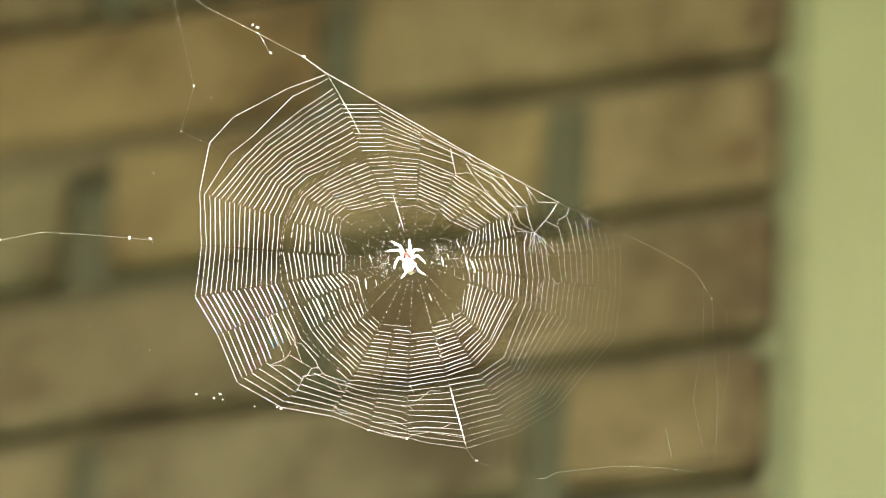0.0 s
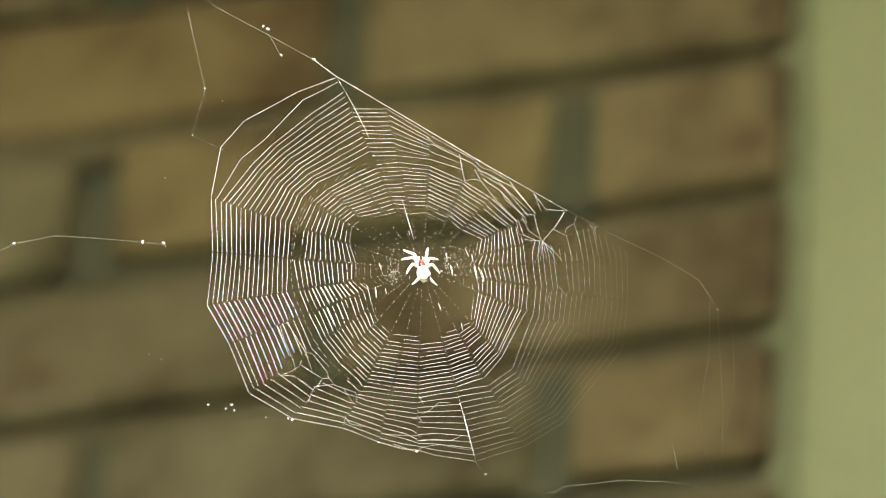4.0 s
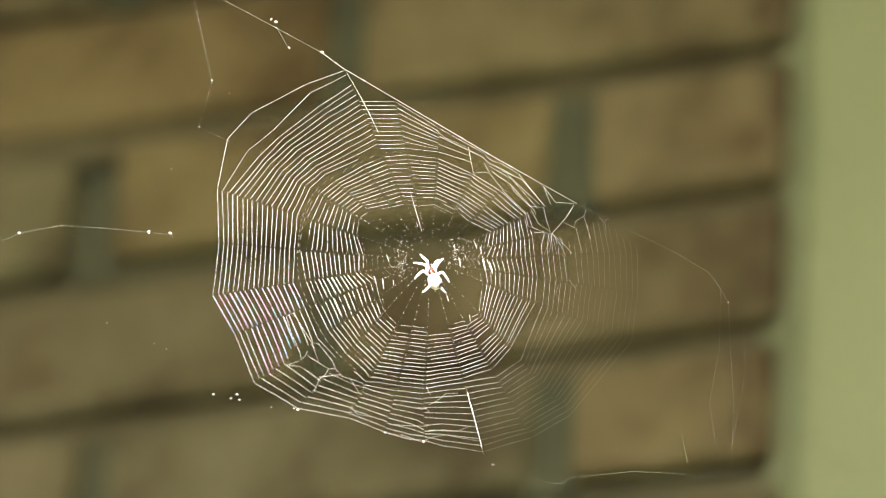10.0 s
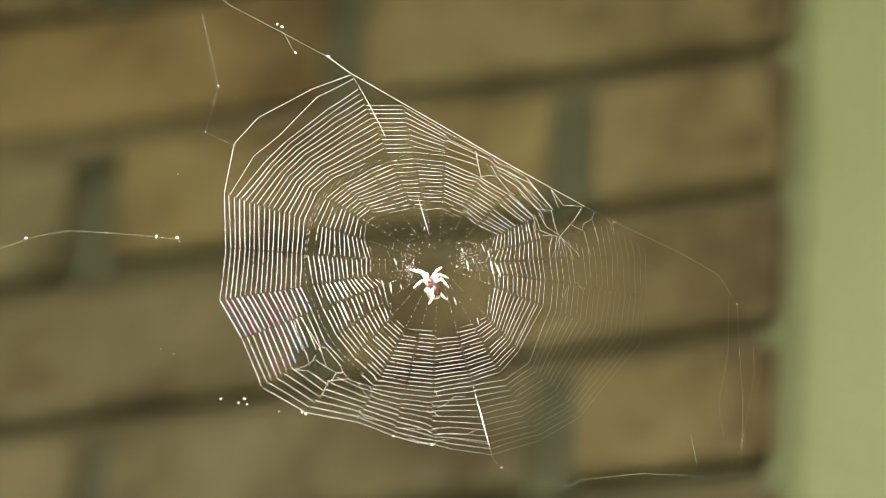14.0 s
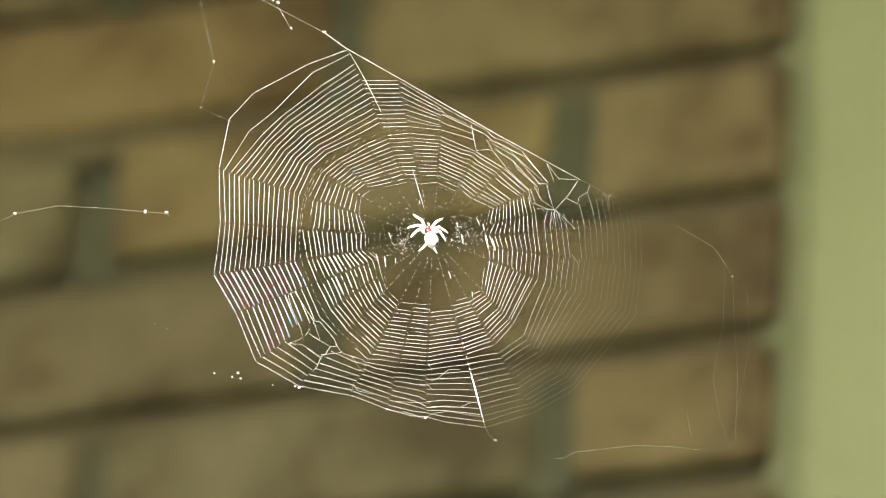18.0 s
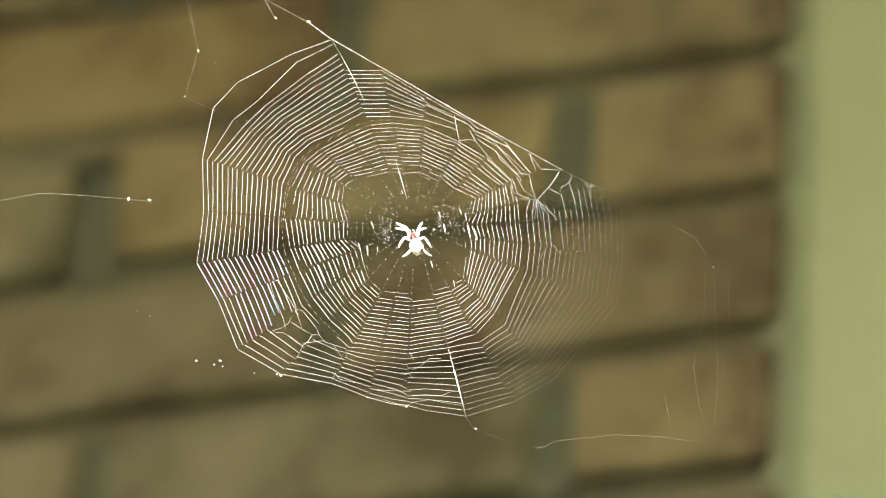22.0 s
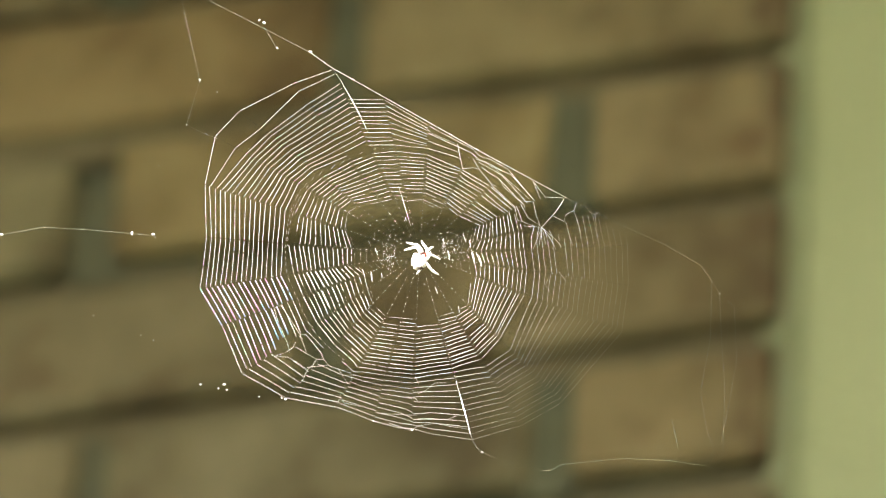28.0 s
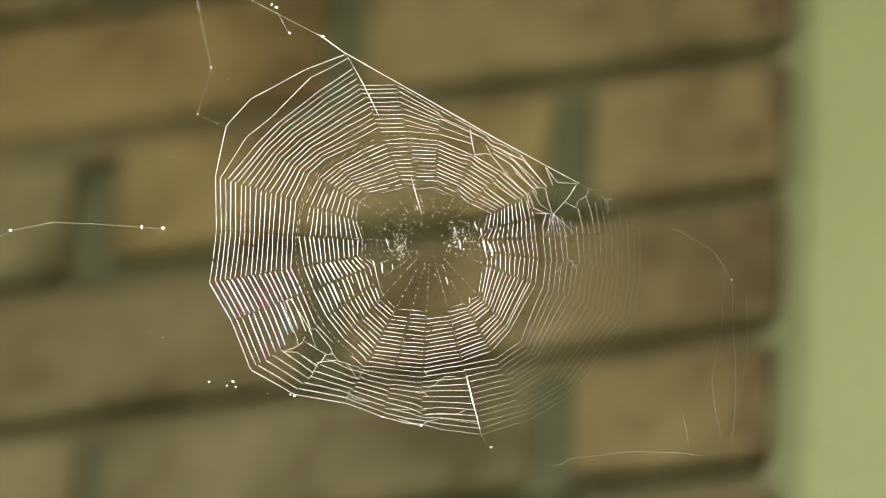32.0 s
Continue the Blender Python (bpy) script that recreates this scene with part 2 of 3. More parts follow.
def build_bricks():
    whole = [brick_mesh(BRICK_L, s) for s in range(8)]
    halves = [brick_mesh(BRICK_D, 50 + s) for s in range(5)]
    rnd = random.Random(4)
    far_verts, far_faces = [], []
    for k in range(-49, 12):
        z = BASE_Z + k * COURSE
        if z + BRICK_H > TOP_Z or z < 0:
            continue
        for place_in, (x, length) in enumerate(course_bricks(k)):
            shift = Vector((rnd.uniform(-0.0012, 0.0012), rnd.uniform(-0.0022, 0.0012), rnd.uniform(-0.0008, 0.0008)))
            if -7 <= k <= 8 and x > -1.5:
                ob = new("brick", rnd.choice(whole if length > 0.15 else halves))
                ob.parent = wall
                ob.location = Vector((x + (0.002 if place_in == 0 else 0.0), 0, z)) + shift
                ob.color = FIRED.get((k, place_in), (1.0, 1.0, 1.0)) + (1.0,)
                ob.rotation_euler = (rnd.uniform(-0.008, 0.008), rnd.uniform(-0.006, 0.006), rnd.uniform(-0.01, 0.01))
                if (k, place_in) in LAID:
                    left, right, moved, share = LAID[k, place_in]
                    ob.location += Vector((moved, 0, left))
                    ob.rotation_euler.y = (left - right) / length
                    ob.scale = ((length - moved) / length, 1.0, share)
            else:
                v, f = box(x, x + length, 0.0 + shift.y, 0.09, z, z + BRICK_H)
                n0 = len(far_verts)
                far_verts += v
                far_faces += [tuple(n0 + i for i in q) for q in f]
    # weathered bed joints, deepest under the bricks above them, and filled upright joints
    for k in range(-7, 9):
        z = BASE_Z + k * COURSE
        verts, faces = [], []
        steps = 40
        for i in range(steps + 1):
            x = -1.5 + 1.499 * i / steps
            # one joint is fuller away from the wall's end, to lighten it in the camera's view
            full = 0.005 if k == 2 and x < -0.17 else 0.0
            for y, dz in ((0.0026, -JOINT - 0.001), (0.0036, -JOINT * 0.6), (0.0102 - full, -JOINT * 0.32), (0.0112 - full, 0.001 + full)):
                verts.append((x, y + rnd.uniform(-0.0008, 0.0008), z + dz + rnd.uniform(-0.0006, 0.0006)))
        for i in range(steps):
            for j in range(3):
                n0 = i * 4 + j
                faces.append((n0, n0 + 4, n0 + 5, n0 + 1))
        part("bed_joint", verts, faces, BED_MORTAR, wall, "olive brown mortar bed")
        for place_in, (x, length) in enumerate(course_bricks(k)):
            if x > -1.3:
                near = max(0.0, LAID.get((k, place_in), (0, 0, 0, 0))[2])
                deep, wide = (0.0085, 0.0065) if (k, place_in) == (1, 1) else (0.0045, 0.0)
                v, f = box(x - JOINT - 0.002 - wide, x + 0.004 + near, deep + rnd.uniform(-0.001, 0.0015), 0.0129, z - 0.001, z + BRICK_H + 0.001)
                part("upright_joint", v, f, MORTAR, wall, smooth=False)
    rest = part("far_bricks", far_verts, far_faces, BRICK, wall, smooth=False)
    tagged(rest, kind="stuff")


# ---- green frame at the end of the wall, and what is beyond ----
def build_frame():
    frame_post = new("door_frame")
    tagged(frame_post, "pale green painted timber frame beside the brick wall", "door frame", kind="structure")
    v, f = profile([(-0.006, 0.009), (0.0005, 0.005), (0.004, 0.003), (0.008, 0.0035), (0.008, 0.09), (-0.006, 0.09)], 0.0, TOP_Z)
    part("sealing_strip", v, f, PALE_MORTAR, frame_post, "grey-green strip between the bricks and the jamb", smooth=False)
    v, f = profile([(0.008, 0.006), (0.0095, 0.0035), (0.013, 0.0012), (0.019, 0.0), (0.110, 0.0), (0.114, 0.002), (0.116, 0.007), (0.116, 0.10), (0.008, 0.10)], 0.0, TOP_Z)
    part("jamb", v, f, GREEN, frame_post, smooth=False)
    panel = mesh_object("wall_green_boards", *box(0.1165, 3.5, 0.03, 0.14, 0.0, TOP_Z), GREEN)
    tagged(panel, "pale green painted boarded wall", "wall", kind="structure")
    rnd = random.Random(9)
    for k, r in ((-5, 0.005), (-3, 0.005), (-1, 0.005), (0, 0.007), (2, 0.005), (4, 0.005), (6, 0.005)):
        z = BASE_Z + k * COURSE - JOINT * 0.5
        verts, faces = [], []
        tube(verts, faces, [(-0.012, 0.014, z), (-0.004, 0.007, z - 0.001), (0.004, 0.006, z + 0.001), (0.012, 0.012, z + rnd.uniform(-0.002, 0.002))],
             [r * 0.6, r, r * 0.9, r * 0.3], 7)
        part("mortar_smear", verts, faces, PALE_MORTAR, wall, "pale mortar squeezed out at the brick end")


def build_surroundings():
    # unseen ground, added with a dark green tone to limit bounced light
    ground = mesh_object("ground", *box(-60, 60, -90, 40, -0.2, 0.0), GROUND_GREEN)
    tagged(ground, "unseen dark green ground, toned to limit bounced light", "ground", kind="structure")
    # unseen slab, added to keep the sun off the wall and the web's right
    edge = Vector((0.064, -0.998))
    at = Vector((0.8555, -4.002))
    knee = at + edge * ((-1.85 - at.y) / edge.y)
    tip = knee + edge * 3.5
    pts = [(-6.0, 0.3), (-6.0, -1.85), tuple(knee), tuple(tip), (tip.x + 4.0, tip.y), (tip.x + 4.0, 0.3)]
    k = len(pts)
    v = [(x, y, z) for z in (TOP_Z, TOP_Z + 0.14) for x, y in pts]
    f = [tuple(reversed(range(k))), tuple(range(k, 2 * k))] + [(i, (i + 1) % k, k + (i + 1) % k, k + i) for i in range(k)]
    roof = mesh_object("roof_porch", v, f, WHITE)
    tagged(roof, "unseen white slab added to shade the wall and part of the web", "roof", kind="structure")


build_frame()
build_surroundings()

# ---- the web ----
UNIT = 1.0 / 4955.0      # the web is laid out to the camera's view, in units of a fifth of a millimetre
SHEET = Matrix.Rotation(radians(20), 4, "Y") @ Matrix.Rotation(radians(-32), 4, "X")
HUB = Vector((-0.00719, -0.00154, -2.8))
SIZE = 0.8485


def flat(x, y, lift=0.0):
    """A point of the web's own plane that a viewer in front sees x, y units from the hub."""
    v = y * UNIT / 0.848
    return Vector(((x * UNIT + 0.1813 * v) / 0.9397, v, lift))


def polar(angle, r):
    return r * math.cos(radians(angle)), r * math.sin(radians(angle))


# spokes: direction in degrees, reach of the rim thread and of the last turn of the outer zone
SPOKES = [
    (2.5, 372, 200), (13, 366, 203), (25, 226, 205), (44, 219, 195), (63, 210, 188), (86, 230, 188), (103, 283, 200), (115, 364, 214), (126.5, 378, 217),
    (141.5, 408, 238), (150, 417, 248), (162, 397, 248), (175.5, 375, 242), (188.9, 388, 245), (200, 366, 237), (214, 372, 240),
    (227, 342, 236), (241.8, 303, 232), (254.6, 302, 220), (267.5, 310, 217), (286, 338, 216), (300.5, 350, 231), (313.5, 362, 235),
    (339, 385, 214), (351.5, 376, 208),
]
# reach of the first and last turn of the inner zone on the same spokes
INNER = [
    (187, 84), (188, 98), (190, 112), (175, 90), (168, 92), (178, 97), (187, 98), (198, 108), (203, 115), (219, 138), (229, 146), (230, 138), (230, 120),
    (223, 120), (217, 104), (217, 110), (217, 120), (224, 124), (213, 116), (211, 116), (209, 116), (214, 120), (206, 124), (200, 100), (194, 92),
]
# number of turns between each spoke and the next, in the outer and in the inner zone
TURNS = [
    (18, 13), (3, 13), (4, 12), (4, 13), (4, 13), (9, 14), (12, 13), (16, 13), (16, 13), (16, 12), (16, 11), (17, 13), (17, 14), (16, 15), (14, 14), (10, 14),
    (9, 14), (10, 15), (11, 15), (12, 15), (13, 15), (15, 14), (17, 14), (19, 13), (18, 13),
]
# by the upper left rim two turns stand apart: reach of the second and the third turn, by spoke and number of turns
APART = {(7, 16): (356, 336), (8, 16): (361, 333), (9, 16): (359, 343), (10, 16): (376, 354), (11, 16): (387, 375)}


def bridge_reach(angle):
    """How far it is from the hub to the bridge thread in that direction."""
    return 247.0 / (math.sin(radians(angle)) + 0.5696 * math.cos(radians(angle)))


KNOTS = [((216, 50), 26, 0.8), ((103, 165), 22, 0.6), ((72, 152), 20, 0.5), ((-118, -210), 20, 0.6), ((-8, -296), 26, 0.6),
         ((255, 98), 26, 0.5), ((150, -60), 9, 0.4)]
HOLES = [(-227, -165, 22), (-192, -172, 20), (-152, -184, 17), (234, 74, 34), (208, 72, 18), (186, 64, 12), (94, 165, 13), (262, 50, 20)]


def reach_of(spoke, zone, k, number):
    """How far from the hub turn k of a zone crosses a spoke."""
    spoke %= len(SPOKES)
    if zone:
        first, last = INNER[spoke]
    else:
        first, last = SPOKES[spoke][1:]
        first = {(7, 12): 304, (1, 3): 228}.get((spoke, number), first)
        if (spoke, number) in APART:
            if k == 0:
                return first
            if k == 1:
                return APART[spoke, number][0]
            first, k, number = APART[spoke, number][1], k - 2, number - 2
    r = first + (last - first) * k / (number - 1)
    return r + (2.6 if zone or k else 0.0) * noise.noise(Vector((spoke * 7.3, r * 0.21, zone * 3.1)))


def pulled(x, y):
    """Torn places, where neighbouring threads have stuck together."""
    for (kx, ky), reach, force in KNOTS:
        d = math.hypot(x - kx, y - ky)
        if d < reach:
            w = force * (1 - d / reach) ** 0.7
            x, y = x + (kx - x) * w, y + (ky - y) * w
    return x, y


def build_web():
    rnd = random.Random(21)
    web = new("spider_web")
    web.scale = (SIZE, SIZE, SIZE)
    tagged(web, "large orb web of fine white silk glinting in sunlight", "spider web")
    count = len(SPOKES)

    def beyond(w):
        """Past the bridge thread, or in a torn hole."""
        return w.y > 247.0 - 0.5696 * w.x or any((w - Vector((x, y))).length < r for x, y, r in HOLES)

    for zone in (0, 1):
        for k in range(max(n[zone] for n in TURNS)):
            pts, rad, kind, before = [], [], STICKY, None

            def finish():
                """Ends the thread: one mesh for each unbroken length."""
                if len(pts) > 2 and max(rad) > 0.00002:
                    verts, faces = [], []
                    tube(verts, faces, pts, rad)
                    part("spiral_thread", verts, faces, kind, web)
                pts.clear()
                rad.clear()

            for i in range(count):
                number = TURNS[i][zone]
                if k >= number:
                    finish()
                    continue
                if number != before:
                    finish()
                before = number
                a, b = SPOKES[i][0], SPOKES[(i + 1) % count][0]
                b += 360 if b < a else 0
                p = Vector(polar(a, reach_of(i, zone, k, number)))
                q = Vector(polar(b, reach_of(i + 1, zone, k, number)))
                mid, length = (p + q) * 0.5, (q - p).length
                now = TINTED if zone == 0 and (i == 13 or (i == 14 and 2 < k < 11)) else STICKY
                ragged = zone and k > number - 3
                if now is not kind or rnd.random() < 0.12:
                    finish()
                    kind = now
                if rnd.random() < (0.22 if ragged else 0.006):
                    finish()
                    continue
                # it is stretched thin close to the spokes, and here and there between them
                trim = (rnd.uniform(1.4, 3.2), rnd.uniform(1.4, 3.2)) if zone else (rnd.uniform(0.6, 1.7), rnd.uniform(0.6, 1.7))
                h0, h1 = trim[0] / length, 1 - trim[1] / length
                if zone and rnd.random() < (0.7 if ragged else 0.12):
                    if rnd.random() < 0.5:
                        h0 += rnd.uniform(0.05, 0.5)
                    else:
                        h1 -= rnd.uniform(0.05, 0.5)
                bare = [(-0.1, h0), (h1, 1.1)]
                if rnd.random() < (0.14 if zone else 0.07) and h1 - h0 > 0.3:
                    cut, wide = rnd.uniform(h0 + 0.12, h1 - 0.12), rnd.uniform(1.0, 2.6) / length
                    bare.append((cut - wide, cut + wide))
                # widths stand in for brightness: thin in the shaded lower right, thick where bright
                thin = 1.0 - 0.74 * min(1.0, max(0.0, (mid.x - 0.48 * mid.y - 155) / 170))
                thick = rnd.uniform(0.78, 1.25) * 0.000096 * thin * (1.24 if zone else 1.0) * ((1.1 if zone else 1.42) if 6 <= i <= 11 else 1.15 if 12 <= i <= 16 else 1.0)
                if zone and ((i == 13 and 3 <= k <= 12) or (i == 24 and k > number - 5) or (i == 14 and 3 <= k <= 6)):
                    thick *= rnd.uniform(1.3, 2.2)
                if now is TINTED:
                    thick *= 2.2 if i == 13 else 1.9
                if zone and k == number - 1:
                    thick *= 0.6
                sag = mid.normalized() * rnd.uniform(-0.9, 0.3) * min(1.0, length / 60)
                steps = {0.0, 1.0} | {h0 + (h1 - h0) * j / 6 for j in range(1, 6)}
                for g0, g1 in bare:
                    steps |= {h for h in (g0 - 0.005, g0 + 0.005, g1 - 0.005, g1 + 0.005) if 0 < h < 1}
                for h in sorted(steps):
                    w = p.lerp(q, h) + sag * (4 * h * (1 - h))
                    if beyond(w):
                        finish()
                        continue
                    x, y = pulled(w.x, w.y)
                    pts.append(flat(x, y, rnd.uniform(-0.00004, 0.00004)))
                    rad.append(thick * (0.1 if any(g0 < h < g1 for g0, g1 in bare) else rnd.uniform(0.82, 1.18)))
            finish()

    for i, (a, rim, _) in enumerate(SPOKES):
        inner = INNER[i][1]
        verts, faces = [], []
        reach = min(rim * 1.01, bridge_reach(a)) if 40 < a < 120 else rim * 1.01
        bend = rnd.uniform(-0.6, 0.6) - (2.0 if i == 7 else 0.0)
        bright = i in (7, 20)

        def along(r):
            return polar(a + bend * math.sin((r - 12) / (reach - 12) * math.pi), r)

        pts, rad = [], []
        for h in range(25):
            r = 12 + (reach - 12) * h / 24
            pts.append(flat(*pulled(*along(r)), -0.0001))
            heavy = 0.000016 if r < inner else 0.000027
            # glints on two spokes are put in as fixed thicker stretches
            if i == 7 and r > 236:
                heavy = 0.0001 + 0.0002 * max(0.0, 1 - abs(r - 280) / 60)
            elif i == 20 and r > 60:
                heavy = (0.000014 if r < 150 else 0.000028) + 0.00024 * max(0.0, 1 - abs(r - 284) / 62)
            rad.append(0.00001 if bright and heavy < 0.00003 and r < 60 or (i == 7 and r < 237) else heavy)
        tube(verts, faces, pts, rad)
        spoke = part("radial_thread", verts, faces, DRY if bright else UNLIT_SILK, web)
        verts, faces = [], []
        r = rnd.uniform(34, 48)
        while r < inner + 12:
            bead(verts, faces, flat(*along(r)), rnd.uniform(0.00007, 0.00015), rnd.uniform(1.0, 3.4), flat(*polar(a, 10)))
            r += rnd.uniform(4, 12)
        # specks of glue where the turns are tied on
        for _ in range(rnd.randrange(2, 6)):
            bead(verts, faces, flat(*along(rnd.uniform(inner + 15, reach * 0.97))), rnd.uniform(0.00006, 0.00015), rnd.uniform(1.0, 2.0), flat(*polar(a, 10)))
        tagged(part("glue_specks", verts, faces, STICKY, spoke, "bright specks of glue"), kind="stuff")
    verts, faces = [], []
    tube(verts, faces, [flat(*polar(107, r)) for r in (52, 66, 84, 104, 126)], [0.00006, 0.00013, 0.00013, 0.00011, 0.00005], 6)
    part("radial_thread", verts, faces, STICKY, web, "thick bright thread above the hub")

    # thin remains of the first spiral round the hub
    for k in range(6):
        for i in range(count):
            a, b = SPOKES[i][0], SPOKES[(i + 1) % count][0]
            b += 360 if b < a else 0
            r0, r1 = INNER[i][1], INNER[(i + 1) % count][1]
            if rnd.random() < (0.25 if 150 < a < 200 or a > 330 or a < 20 else 0.97 if a > 225 else 0.88):
                continue
            f = 0.94 - 0.085 * k + 0.03 * i / count
            h0, h1 = sorted((rnd.uniform(0, 0.5), rnd.uniform(0.5, 1)))
            p, q = Vector(polar(a, r0 * f)), Vector(polar(b, r1 * f))
            verts, faces = [], []
            tube(verts, faces, [flat(*p.lerp(q, h)) for h in (h0, h0 + 0.06, h0 + 0.12, h1)], [0.00004, rnd.uniform(0.00005, 0.00011), 0.00003, 0.00003])
            part("scaffold_thread", verts, faces, STICKY, web)

    # the dashed scaffold thread left standing between the two sticky zones
    for offset in (0.5, 0.75):
        a = 104.0 if offset < 0.6 else 148.0
        while a < (236 if offset < 0.6 else 178):
            i = max(j for j in range(count) if SPOKES[j][0] <= a)
            h = (a - SPOKES[i][0]) / (SPOKES[i + 1][0] - SPOKES[i][0])
            zone = [SPOKES[j][2] + (INNER[j][0] - SPOKES[j][2]) * offset for j in (i, i + 1)]
            r = zone[0] + (zone[1] - zone[0]) * h
            step = rnd.uniform(3, 12) / r * 57.3
            verts, faces = [], []
            tube(verts, faces, [flat(*polar(a, r)), flat(*polar(a + step, r + rnd.uniform(-1.2, 1.2)))], [rnd.uniform(0.00004, 0.00008), 0.00006])
            part("scaffold_thread", verts, faces, STICKY, web)
            a += step + rnd.uniform(4, 22 if a < 150 else 7) / r * 57.3

    # loose flakes of silk that catch the light
    for x, y, size in ((-98, -34, 15), (-84, -40, 18), (-66, -38, 10), (-76, 4, 13), (52, -2, 18), (43, 24, 9), (62, 8, 9), (80, 28, 15),
                       (96, -8, 24), (90, 18, 13), (108, -12, 22), (30, -64, 14), (70, -98, 12), (-24, 62, 8), (-118, -58, 10)):
        verts, faces = [], []
        w = radians(rnd.uniform(96, 114))
        d = Vector((math.cos(w), math.sin(w))) * size * 0.5
        tube(verts, faces, [flat(x - d.x, y - d.y), flat(x - d.x * 0.4, y - d.y * 0.4, 0.0001), flat(x + d.x * 0.4, y + d.y * 0.4, 0.0001), flat(x + d.x, y + d.y)],
             [size * rnd.uniform(0.000005, 0.00001), size * rnd.uniform(0.00001, 0.00002), size * rnd.uniform(0.00001, 0.000018), size * rnd.uniform(0.000004, 0.000009)], 6)
        part("silk_flake", verts, faces, STICKY, web)

    # dense silk at the hub: short broken bits, thickest to both sides
    for j in range(130):
        x, y = (rnd.gauss(-53, 8), rnd.gauss(2, 17)) if j < 45 else (rnd.gauss(46, 13), rnd.gauss(13, 15)) if j < 105 else (rnd.gauss(0, 45), rnd.gauss(0, 40))
        if math.hypot(x, y) < 18 or math.hypot(x, y) > 90:
            continue
        w = radians(rnd.gauss(106, 50))
        d = Vector((math.cos(w), math.sin(w))) * rnd.uniform(0.5, 3.2)
        verts, faces = [], []
        tube(verts, faces, [flat(x - d.x, y - d.y), flat(x, y, 0.0001), flat(x + d.x, y + d.y)], [0.00004, rnd.uniform(0.00006, 0.00014), 0.00004])
        part("hub_thread", verts, faces, STICKY, web)

    def line(name, points, thick, label="", beads=0, material=DRY):
        """A frame or stray thread through points read off the camera's view, with beads of silk along it."""
        verts, faces = [], []
        pts = [flat(x - 742, 450 - y) for x, y in points]
        tube(verts, faces, pts, [thick] * len(pts))
        for _ in range(beads):
            s = rnd.randrange(len(pts) - 1)
            q = pts[s].lerp(pts[s + 1], rnd.random())
            bead(verts, faces, q, rnd.uniform(1.4, 2.6) * max(thick, 0.00008), rnd.uniform(1, 2.5), pts[s + 1] - pts[s])
        return part(name, verts, faces, material, web, label)

    # torn places: threads stuck together across the sectors
    torn_edge = [
        [(750, 222), (765, 235), (805, 252)], [(819, 298), (838, 296), (848, 298)], [(838, 280), (848, 298), (870, 325), (880, 330)],
        [(842, 280), (855, 285), (885, 298)], [(870, 327), (895, 350), (912, 366)], [(888, 322), (892, 330), (920, 355), (945, 357)],
        [(866, 292), (905, 308), (948, 355)], [(880, 300), (938, 352)], [(945, 320), (958, 352)], [(945, 320), (968, 350)], [(968, 348), (1000, 350)],
    ]
    torn_right = [
        [(912, 366), (917, 390), (925, 392)], [(915, 365), (925, 392), (945, 400)], [(922, 360), (935, 385), (958, 400)], [(945, 357), (950, 380), (957, 400)],
        [(960, 402), (928, 400)], [(960, 402), (985, 375), (1000, 352)], [(985, 375), (997, 358)], [(980, 382), (1000, 392), (1003, 380), (1018, 372), (1022, 360)],
        [(1003, 392), (1010, 420), (1015, 435)], [(1018, 374), (1030, 412)], [(1045, 374), (1055, 380), (1058, 400)], [(1055, 380), (1062, 376)],
    ]
    fan = [
        [(960, 402), (945, 440)], [(960, 402), (955, 435)], [(960, 402), (968, 438)], [(960, 402), (975, 422), (985, 442)], [(960, 402), (985, 425), (995, 436)],
        [(838, 492), (853, 497)], [(869, 540), (882, 552)], [(990, 482), (1000, 495)], [(785, 362), (792, 350), (798, 365)], [(975, 520), (966, 505), (972, 490)],
    ]
    torn_left = [
        [(488, 545), (500, 540)], [(488, 545), (495, 568), (512, 606), (516, 622)], [(526, 604), (521, 614), (508, 622), (490, 628)],
        [(500, 540), (520, 570), (533, 590), (545, 622)], [(490, 628), (512, 630), (530, 640), (547, 652)], [(526, 612), (545, 624), (563, 634)],
        [(533, 590), (545, 592), (570, 622), (575, 634), (585, 646), (622, 658)], [(547, 652), (556, 645), (563, 634), (575, 634)], [(547, 648), (585, 644)],
        [(547, 652), (540, 668), (533, 676)], [(600, 650), (618, 677), (625, 668), (622, 658)],
    ]
    torn_low = [
        [(605, 695), (600, 712)], [(604, 700), (612, 710), (640, 716)], [(735, 665), (742, 678)], [(740, 695), (752, 690), (770, 676), (790, 676)],
        [(720, 700), (735, 702), (742, 710)], [(728, 758), (742, 750), (770, 746), (800, 752), (832, 757)], [(672, 728), (700, 730), (738, 732)],
        [(690, 745), (728, 758)], [(740, 738), (790, 740), (808, 733)],
    ]
    line("tangle_thread", [(810, 253), (814, 275), (819, 298)], 0.00014, material=STICKY)
    for points in fan:
        line("tangle_thread", points, rnd.uniform(0.00004, 0.00006), material=STICKY)
    for points in torn_edge + torn_right + torn_left + torn_low:
        line("tangle_thread", points, rnd.uniform(0.00006, 0.0001), material=STICKY)

    line("bridge_thread", [(200, -130), (372, 0), (455, 42), (547, 90), (585, 117)], 0.00009, "thin end of the bridge thread", 24)
    line("bridge_thread", [(547, 90), (585, 117), (715, 190), (860, 272), (1005, 350)], 0.00016, "thick bright bridge thread", 10, STICKY)
    line("bridge_thread", [(1005, 350), (1090, 392), (1180, 433), (1245, 470), (1264, 498), (1278, 521)], 0.000045)
    line("stray_thread", [(285, -150), (318, 0), (352, 142), (330, 221), (354, 233), (378, 243), (384, 246)], 0.00002, beads=9, material=STICKY)
